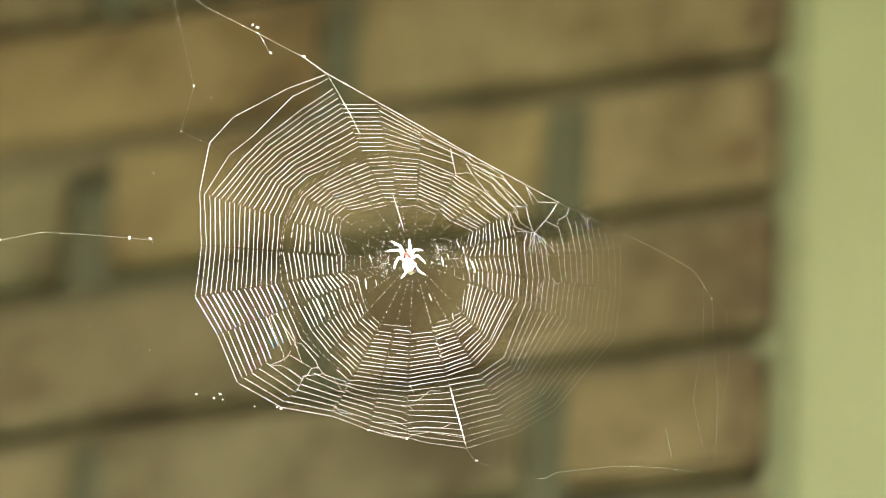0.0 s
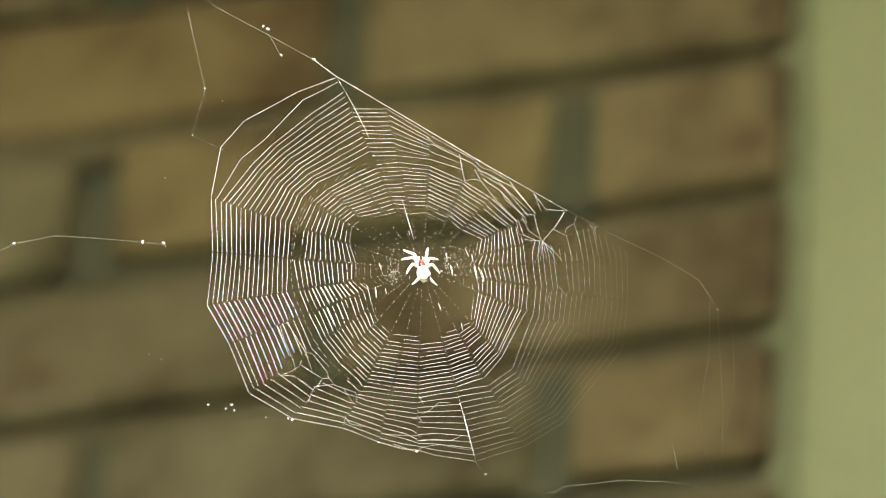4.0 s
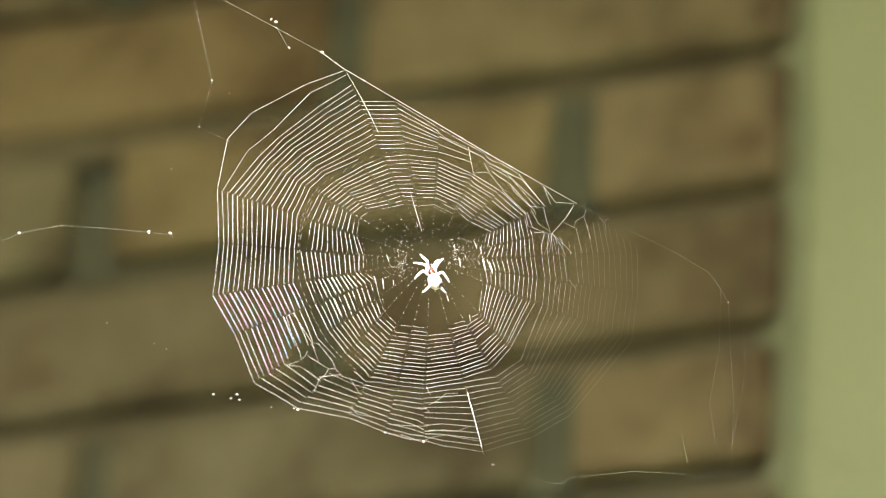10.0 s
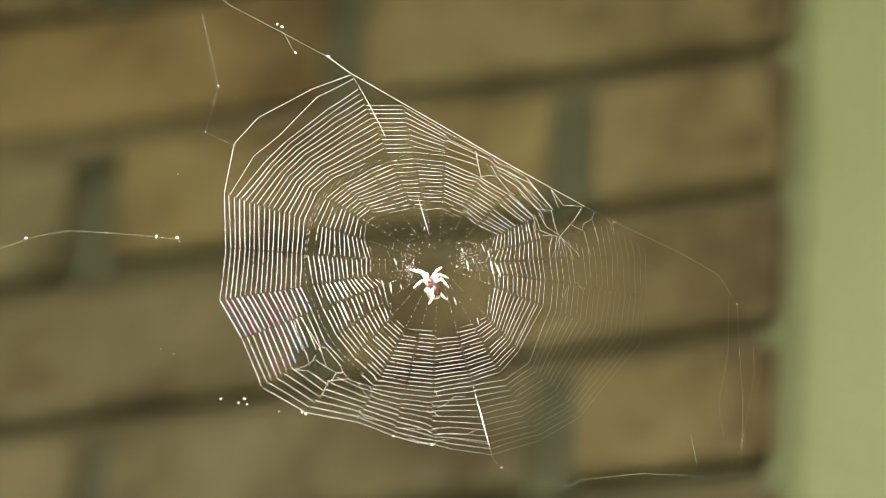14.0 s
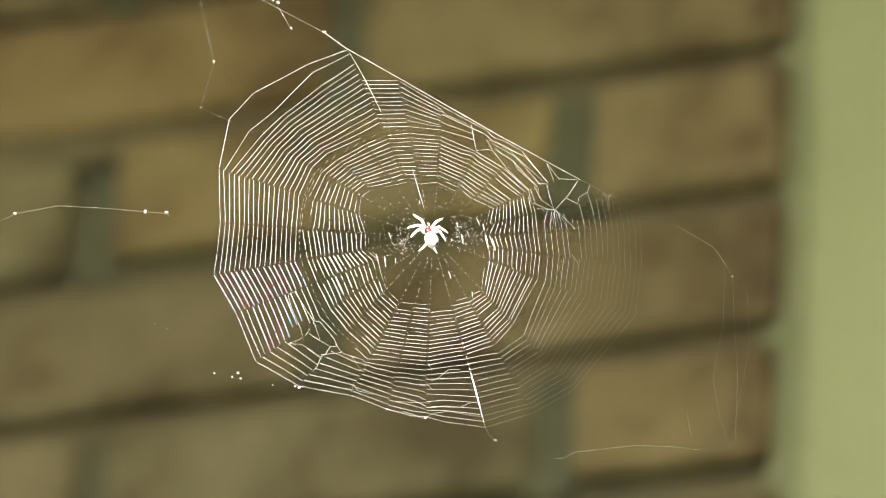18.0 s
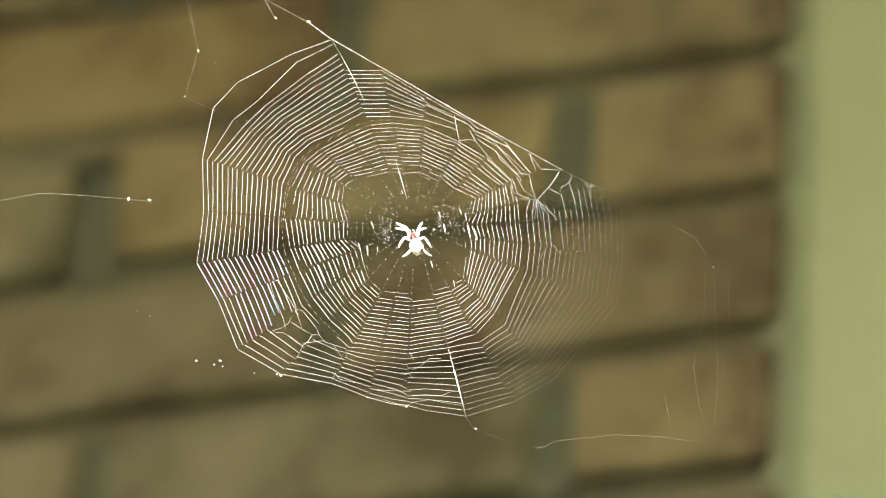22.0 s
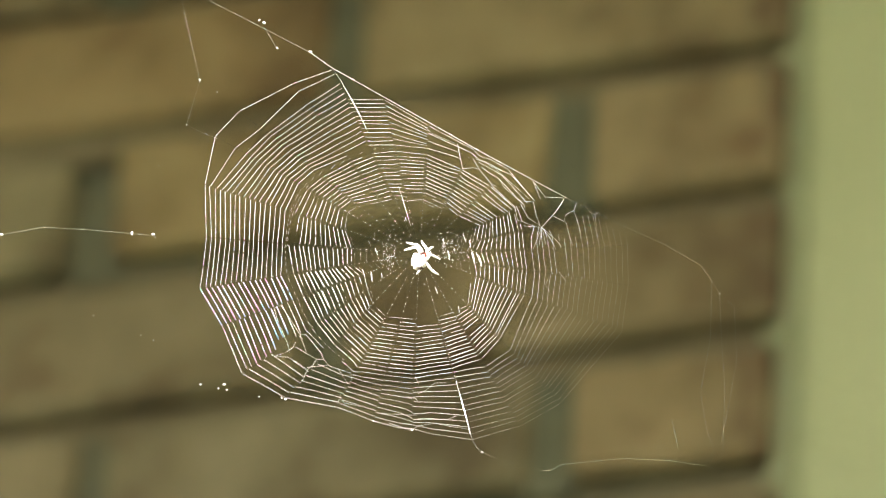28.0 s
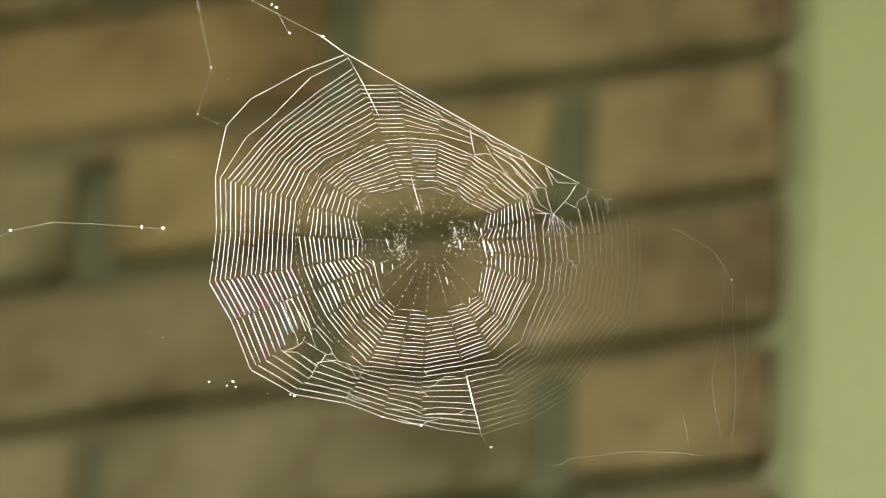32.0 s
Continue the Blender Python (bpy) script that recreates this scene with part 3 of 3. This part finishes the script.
    strand = line("stray_thread", [(-160, 470), (0, 424), (16, 416), (85, 403), (160, 407), (240, 414), (278, 418), (281, 424)], 0.00006, beads=26)
    line("stray_thread", [(835, 775), (848, 796), (900, 815), (940, 824), (960, 829)], 0.00003)
    line("stray_thread", [(960, 829), (976, 828), (990, 819), (1100, 809), (1180, 813), (1245, 823)], 0.00009, beads=6)
    line("anchor_thread", [(1245, 823), (1330, 850), (1600, 960), (12500, 4113)], 0.000025)
    line("stray_thread", [(1264, 498), (1260, 600), (1240, 695), (1250, 760), (1263, 800), (1245, 823)], 0.000038)
    line("stray_thread", [(1278, 521), (1280, 600), (1284, 690), (1278, 800), (1262, 820)], 0.000038)
    line("stray_thread", [(1290, 530), (1304, 545), (1306, 640), (1290, 720), (1272, 795)], 0.00003)
    line("stray_thread", [(465, 46), (474, 60), (487, 84)], 0.00009, beads=5)
    line("stray_thread", [(1188, 742), (1192, 760), (1199, 795)], 0.00007, beads=2)
    line("stray_thread", [(505, 702), (463, 698), (404, 682), (362, 676), (282, 602), (258, 592), (176, 557), (-60, 430)], 0.000008, material=UNLIT_SILK)
    line("stray_thread", [(384, 163), (300, 260), (283, 294), (176, 557)], 0.000005, material=UNLIT_SILK)
    for x, y, r in ((352, 141, 3.2), (547, 90, 3.4), (463, 37, 3.0), (455, 33, 2.4), (240, 414, 3.0), (276, 417, 3.4), (14, 415, 3.0),
                    (283, 294, 1.8), (383, 162, 1.4), (362, 676, 1.7), (394, 684, 1.9), (404, 678, 2.3), (408, 686, 1.6), (176, 557, 1.6),
                    (258, 592, 1.6), (280, 601, 1.6), (463, 698, 1.6), (509, 704, 3.0), (503, 700, 2.0), (330, 221, 2.0), (852, 796, 2.2),
                    (487, 82, 2.2), (1278, 521, 1.8), (440, 264, 1.2), (663, 742, 2.0), (730, 757, 2.6)):
        verts, faces = [], []
        q = flat(x - 742, 450 - y, 0.0001)
        for _ in range(2):
            bead(verts, faces, q + Vector((rnd.uniform(-1, 1), rnd.uniform(-1, 1), 0)) * r * UNIT * 0.6, r * UNIT * (0.68 if x > 430 or y > 670 or 400 < y < 420 else 0.45),
                 rnd.uniform(0.8, 1.5), (rnd.uniform(-1, 1), rnd.uniform(-1, 1), 0.2))
        part("silk_knot", verts, faces, KNOT, strand if x < 280 and 410 < y < 420 else web)
    return web, strand


WEB, STRAND = build_web()


# ---- the spider ----
def ball(verts, faces, centre, sizes, rings=9, around=12):
    start = len(verts)
    for i in range(rings + 1):
        t = math.pi * i / rings
        for j in range(around):
            w = 2 * math.pi * j / around
            verts.append(Vector((centre[0] + sizes[0] * math.sin(t) * math.cos(w), centre[1] + sizes[1] * math.cos(t),
                                 centre[2] + sizes[2] * math.sin(t) * math.sin(w))))
    for i in range(rings):
        for j in range(around):
            faces.append((start + i * around + j, start + i * around + (j + 1) % around,
                          start + (i + 1) * around + (j + 1) % around, start + (i + 1) * around + j))


LEG_ROOTS = [(0.0009, 0.0011), (0.0012, 0.0004), (0.0012, -0.0003), (0.0009, -0.0010)]
LEG_SIZES = [1.08, 0.9, 0.78, 1.05]


def build_spider():
    spider = new("spider")
    spider.scale = (1.06, 1.06, 1.06)
    tagged(spider, "small orb weaver spider, glossy pale legs and reddish abdomen", "spider")
    verts, faces = [], []
    ball(verts, faces, (0, -0.0027, 0.0007), (0.0023, 0.0025, 0.0019))
    ball(verts, faces, (0, -0.0049, 0.0003), (0.0005, 0.0005, 0.0005), 5, 8)
    for bx, by, bz, br in ((-0.0014, -0.0014, 0.0018, 0.0006), (0.0013, -0.0017, 0.0018, 0.0006), (-0.0016, -0.0036, 0.0014, 0.0006), (0.001, -0.0043, 0.0013, 0.0007), (0.0, -0.0026, 0.0025, 0.0005)):
        ball(verts, faces, (bx, by, bz), (br, br, br * 0.7), 5, 8)
    abdomen = part("abdomen", verts, faces, BELLY, spider, "reddish brown abdomen, pale on one side")
    verts, faces = [], []
    ball(verts, faces, (0, 0.0004, 0.0002), (0.0011, 0.0013, 0.0009))
    ball(verts, faces, (0, 0.0015, 0.0003), (0.0007, 0.0007, 0.0006), 6, 9)
    part("head", verts, faces, HEAD, spider, "orange brown head and thorax")
    legs = []
    for side in (1, -1):
        verts, faces = [], []
        tube(verts, faces, [(side * 0.0004, 0.0018, 0.0), (side * 0.0007, 0.0027, 0.0003), (side * 0.0004, 0.0033, 0.0)], [0.0002, 0.00022, 0.00012], 6)
        part("feeler", verts, faces, LIMB, spider)
        for j in range(4):
            s = LEG_SIZES[j] * 0.0050
            curl = side * (0.06, 0.3, 0.42, -0.3)[j]
            verts, faces = [], []
            pts = [(0, 0, 0), (-0.10 * curl, 0.14, 0.10), (-0.3 * curl, 0.36, 0.21), (-0.3 * curl, 0.46, 0.22), (-0.1 * curl, 0.60, 0.14),
                   (0.2 * curl, 0.74, 0.05), (0.6 * curl, 0.90, -0.01), (1.1 * curl, 1.04, -0.07)]
            rad = [0.12, 0.17, 0.14, 0.165, 0.13, 0.15, 0.115, 0.07]
            tube(verts, faces, [Vector(q) * s for q in pts[:4]], [r * 0.0029 for r in rad[:4]], 8)
            leg = part("leg", verts, faces, LIMB, spider)
            verts, faces = [], []
            tube(verts, faces, [Vector(q) * s for q in pts[3:]], [r * 0.0029 for r in rad[3:]], 8)
            part("shin", verts, faces, LIMB, leg)
            legs.append((leg, side, j))
    return spider, legs, abdomen


SPIDER, LEGS, ABDOMEN = build_spider()
build_bricks()


# ---- what moves ----
# seconds, shift of the hub in millimetres (right, up, towards the viewer), tilt in degrees
SWAY = [
    (0, 0.2, 1.27, -7.37, 1.27, 0.28, 0.64),
    (0.5, 0.17, 0.13, -4.69, 2.55, 0.52, 0.92),
    (1, -0.6, 0.53, -3.18, 2.94, 0.47, 0.82),
    (1.5, -1.65, -0.65, -1.27, 2.69, 0.77, 0.89),
    (2, -0.59, -0.06, -1.51, 2.97, 0.68, 0.96),
    (2.5, -0.01, -0.73, -0.39, 3.37, 0.95, 1.04),
    (3, 0.06, -1.35, -0.24, 3.31, 1.12, 1.03),
    (3.5, 0.7, -3.37, 0.7, 3.42, 1.83, 1.11),
    (5.5, 2, -10.3, 1.01, 3.77, 2.29, 1.66),
    (6, -0.39, -11.38, 2.61, 4.48, 2.27, 1.7),
    (6.5, -1.95, -10.49, 3.91, 4.35, 1.92, 1.84),
    (7, -1.75, -9.7, 5.47, 4.01, 1.85, 1.66),
    (7.5, -1.03, -7.38, 6.65, 3.61, 1.7, 1.4),
    (8, -0.33, -5.99, 8.26, 3.83, 1.63, 1.23),
    (8.5, -0.32, -5.36, 10.62, 3.61, 1.97, 1.24),
    (9, 1.41, -5.84, 11.5, 3.53, 2.14, 1.17),
    (9.5, 3.27, -4.14, 11.94, 2.94, 1.75, 1.05),
    (10, 4.02, -2.37, 13.68, 2.4, 1.46, 0.69),
    (10.5, 5.04, -2.3, 14.54, 2.27, 1.68, 0.72),
    (11, 4.65, -1.7, 15.3, 2.36, 1.28, 0.61),
    (11.5, 7.38, -1.95, 15.74, 2.04, 1.23, 0.65),
    (12, 7.18, -2.5, 15.2, 1.97, 1.26, 0.93),
    (12.5, 5.09, -2.38, 17, 2.63, 1.1, 0.77),
    (13, 2.97, -0.73, 18.55, 2.63, 1.18, 0.74),
    (13.5, 2.98, -3.73, 18.59, 3.17, 1.51, 0.89),
    (14, 6.73, -3.63, 16.68, 2.04, 1.01, 0.78),
    (14.5, 6.08, -0.42, 14.14, 1.68, 0.33, 0.63),
    (16.5, 6.15, 2.82, 6.59, 1.48, -0.1, 0.44),
    (17, 5.19, 4.4, 2.91, 1.77, 0.05, 0.47),
    (17.5, 6.2, 5.62, 2.53, 1.43, -0.24, 0.31),
    (18, 4.86, 5.68, 1.52, 2.06, -0.04, 0.48),
    (18.5, 5.31, 5.34, 1.09, 2.32, 0.06, 0.39),
    (19, 5.93, 6.36, -0.28, 1.61, -0.35, 0.23),
    (19.5, 4.1, 6.31, -0.73, 1.67, -0.07, 0.21),
    (20, 5.07, 6.97, -1.74, 1.77, -0.11, 0.22),
    (20.5, 2.57, 9.38, -4.38, 1.63, -0.53, 0.14),
    (21, 1.98, 7.26, -7.4, 1.98, -0.35, 0.11),
    (21.5, -0.98, 6.76, -11.83, 2.63, 0.01, 0.42),
    (22, -1.52, 9.51, -16.2, 2.25, -0.04, 0.21),
    (22.5, -2.1, 8.72, -16.48, 2.44, 0.39, 0.36),
    (23, -2.02, 6.73, -16.31, 3.02, 0.03, 0.39),
    (23.5, -1.59, 5.71, -15.46, 2.39, -0.29, 0.38),
    (24, 0.29, 5.57, -14.84, 2.19, -0.66, 0.45),
    (24.5, 0.63, 2.83, -12.4, 2.9, -0.18, 0.66),
    (25, 0.57, 1.19, -9.61, 2.89, 0.39, 0.85),
    (25.5, 1.52, 0.08, -7.73, 2.69, 0.47, 0.84),
    (27.5, -1.02, 2.41, 0.4, 1.11, -0.07, 0.37),
    (28, 0, 0, 0, 0, 0, 0),
    (30.2, 0, 0, 0, 0, 0, 0),
    (31.9, 3.9, 3.66, 1.1, 2.86, -1.25, 0.29),
    (32, 3.9, 3.66, 1.1, 2.86, -1.25, 0.29),
]

# the web shakes when the spider lets go: seconds, as above
SHAKE = [
    (30.3, 0.3, -0.3, 0, -1, 0.5, 0), (30.5, 0.4, -0.4, 0, -1, 0.5, 0), (30.6, 0.5, 4.5, 2, 4, 0, 0), (30.8, 0.5, 4.5, 2, 4, 0, 0),
    (30.9, 0.4, -0.6, 2, 4.1, -0.6, 0.3), (31.2, 0.4, -0.6, 2, 4.1, -0.6, 0.3), (31.3, 2.6, 3.2, 0.7, 2.2, -1.6, -0.2), (31.5, 2.6, 3.2, 0.7, 2.2, -1.6, -0.2),
    (31.6, 3.8, 3.7, 0.9, 2.8, -1.4, 0.2),
]

# seconds, the spider's place on the web in millimetres, its heading
CRAWL = [
    (0, -2.8, -2.0, 0), (1, -0.2, 0.0, 0), (2, -1.1, 0.0, -5), (3, -0.4, -0.8, -5), (6, -2.0, -3.4, -10), (7, -1.4, -3.4, -10), (8, -2.2, -6.9, 0),
    (9, -0.5, -7.4, 0), (10, -1.3, -8.2, 0), (11, -1.8, -8.2, 0), (12, -2.4, -8.5, 0), (13, -2.3, -8.2, -4), (14, -4.4, -10.2, 20), (17, -4.0, 3.5, 0),
    (18, -2.0, -0.5, 0), (19, -3.0, -1.8, 5), (20, -1.6, -3.9, 5), (21, -1.6, -5.1, 0), (22, -2.2, -7.7, 0), (23, -4.9, -5.7, 40), (24, -5.1, -3.8, 8),
    (25, -3.8, -2.1, 30), (28, -0.7, -3.6, -45), (30.2, -0.7, -3.6, -45),
]
# seconds, where the left legs point on the web in degrees from straight up, first to last pair
LEFT = [
    (0, 28, 62, 130, 160), (2, 36, 72, 120, 150), (3, 45, 72, 120, 150), (6, 28, 62, 115, 150), (8, 22, 52, 105, 150), (10, 12, 46, 105, 150), (13, 16, 48, 105, 150),
    (14, 46, 22, 100, 168), (17, 15, 72, 95, 170), (18, 25, 75, 102, 150), (19, 8, 50, 128, 165), (20, 22, 62, 135, 172), (21, 30, 62, 125, 168), (22, 35, 46, 120, 145),
    (23, 70, 100, 165, 185), (24, 14, 28, 95, 122), (25, 35, 80, 112, 165), (28, 48, 75, 138, 164), (30.2, 48, 75, 138, 164),
]
# the same for the right legs, to the other side
RIGHT = [
    (0, 12, 60, 105, 140), (2, 15, 60, 112, 150), (3, 15, 60, 112, 150), (6, 48, 80, 112, 150), (8, 52, 95, 122, 158), (10, 42, 24, 120, 155), (13, 40, 24, 120, 155),
    (14, 46, 80, 112, 150), (17, 8, 18, 130, 172), (18, 50, 95, 122, 175), (19, 40, 96, 106, 178), (21, 35, 70, 112, 126), (22, 32, 46, 120, 140),
    (23, -15, 60, 86, 150), (24, 0, 14, 92, 150), (25, -5, 55, 72, 165), (28, -9, 32, 83, 141), (30.2, -9, 32, 83, 141),
]


def place(shift, tilt):
    return STILL @ Matrix.Translation(HUB + Vector(shift) * 0.001 * SIZE) @ SHEET @ pose(0, 0, 0, *tilt)


def between(rows, t):
    for a, b in zip(rows, rows[1:]):
        if a[0] <= t <= b[0]:
            h = (t - a[0]) / max(b[0] - a[0], 1e-6)
            return [p + (q - p) * h for p, q in zip(a[1:], b[1:])]
    return list(rows[-1][1:])


def motions():
    sway = sorted(SWAY[:-2] + SHAKE + SWAY[-2:])
    rows = [(r[0], place(r[1:4], r[4:7])) for r in sway if r[0] <= 30.2]
    n = 0
    for f in range(frame(30.3), frame(31.5) + 1):
        t = (f - 1) / FPS
        v = between(sway, t)
        size = 2.5 if t < 31.25 else 0.5
        swing = (0.0, size, 0.0, -size)[(f - frame(31.0)) % 4]
        rows.append((t, place((v[0] + swing * 0.5, v[1] + swing, v[2]), (v[3] + swing * 0.5, v[4], v[5]))))
    rows += [(r[0], place(r[1:4], r[4:7])) for r in sway if r[0] >= 31.6]
    walk(WEB, rows)
    # the loose strand on the left swings a little by itself
    walk(STRAND, [(t, pose(x * 0.001, y * 0.001, 0)) for t, x, y in (
        (0, 1.0, 1.6), (1, 1.9, 2.9), (3.5, 1.6, 2.4), (9, 1.9, 2.5), (14.5, 2.2, 2.9), (16.5, 0.6, 2.8), (19.5, 0.2, 3.4), (23, 0.1, 3.2),
        (25.5, 0.6, 2.8), (27.5, 0, 3.0), (28, 0, 0), (32, 0, 0))])

    # the spider rides on the web, then drops out of it
    rows = []
    for t in sorted({r[0] for r in CRAWL} | {r[0] for r in SWAY if r[0] <= 30.2}):
        v, c = between(sway, t), between(CRAWL, t)
        rows.append((t, place(v[0:3], v[3:6]) @ pose(c[0] * 0.001 * SIZE, c[1] * 0.001 * SIZE, 0.0012, 0, 0, c[2]) @ pose(0, 0.0016, 0)))
    last = rows[-1][1]
    for t, x, y, turn in ((30.5, 729, 449, 20), (30.6, 693, 486, 60), (30.8, 690, 490, 70), (30.9, 660, 545, 90), (31.2, 652, 556, 90),
                          (31.3, 664, 690, 90), (31.5, 668, 705, 90), (31.6, 664, 845, 90), (31.8, 664, 855, 90), (31.9, 664, 1060, 90), (32.0, 664, 1120, 90)):
        m = Matrix.Translation(Vector(((x - 784) * UNIT, (441 - y) * UNIT, -3.29)) * SIZE)
        rows.append((t, STILL @ m @ SHEET @ pose(0, 0, 0, 0, 0, 10 + turn)))
    shaken = []
    for f in range(frame(30.9), frame(31.2) + 1):
        swing = (0.0, 1.0, 0.0, -1.0)[(f - frame(31.0)) % 4]
        m = Matrix.Translation(Vector(((656 - 784 + 5 * swing) * UNIT, (441 - 552 + 26 * swing) * UNIT, -3.29)) * SIZE)
        shaken.append(((f - 1) / FPS, STILL @ m @ SHEET @ pose(0, 0, 0, 0, 0, 95 + 12 * swing)))
    rows = sorted([r for r in rows if not 30.85 < r[0] < 31.25] + shaken, key=lambda r: r[0])
    walk(SPIDER, rows)
    # its abdomen rolls and shows the dark side later on
    walk(ABDOMEN, [(t, pose(0, 0, 0, 0, roll)) for t, roll in
                   ((0, 10), (2, 0), (3, 20), (6, 25), (13, 20), (14, -70), (14.5, -70), (16.5, 30), (19, 30), (20, 10), (21, 25), (22, 25), (23, -75), (25.5, -75), (27.5, 40), (32, 40))])
    for leg, side, j in LEGS:
        x, y = LEG_ROOTS[j]
        moves = []
        for t in sorted({r[0] for r in CRAWL + LEFT} | {15.5, 26, 27}):
            heading = between(CRAWL, t)[2]
            points = -side * (between(RIGHT if side > 0 else LEFT, t)[j] - (3, 17, 22, -16)[j])
            moves.append((t, pose(side * x, y, 0.0002, 0, 0, points - heading)))
        moves.append((30.8, pose(side * x, y, 0.0002, 0, 0, -side * (30 + 35 * j))))
        moves.append((32.0, pose(side * x, y, 0.0002, 0, 0, -side * (30 + 35 * j))))
        walk(leg, moves)


motions()
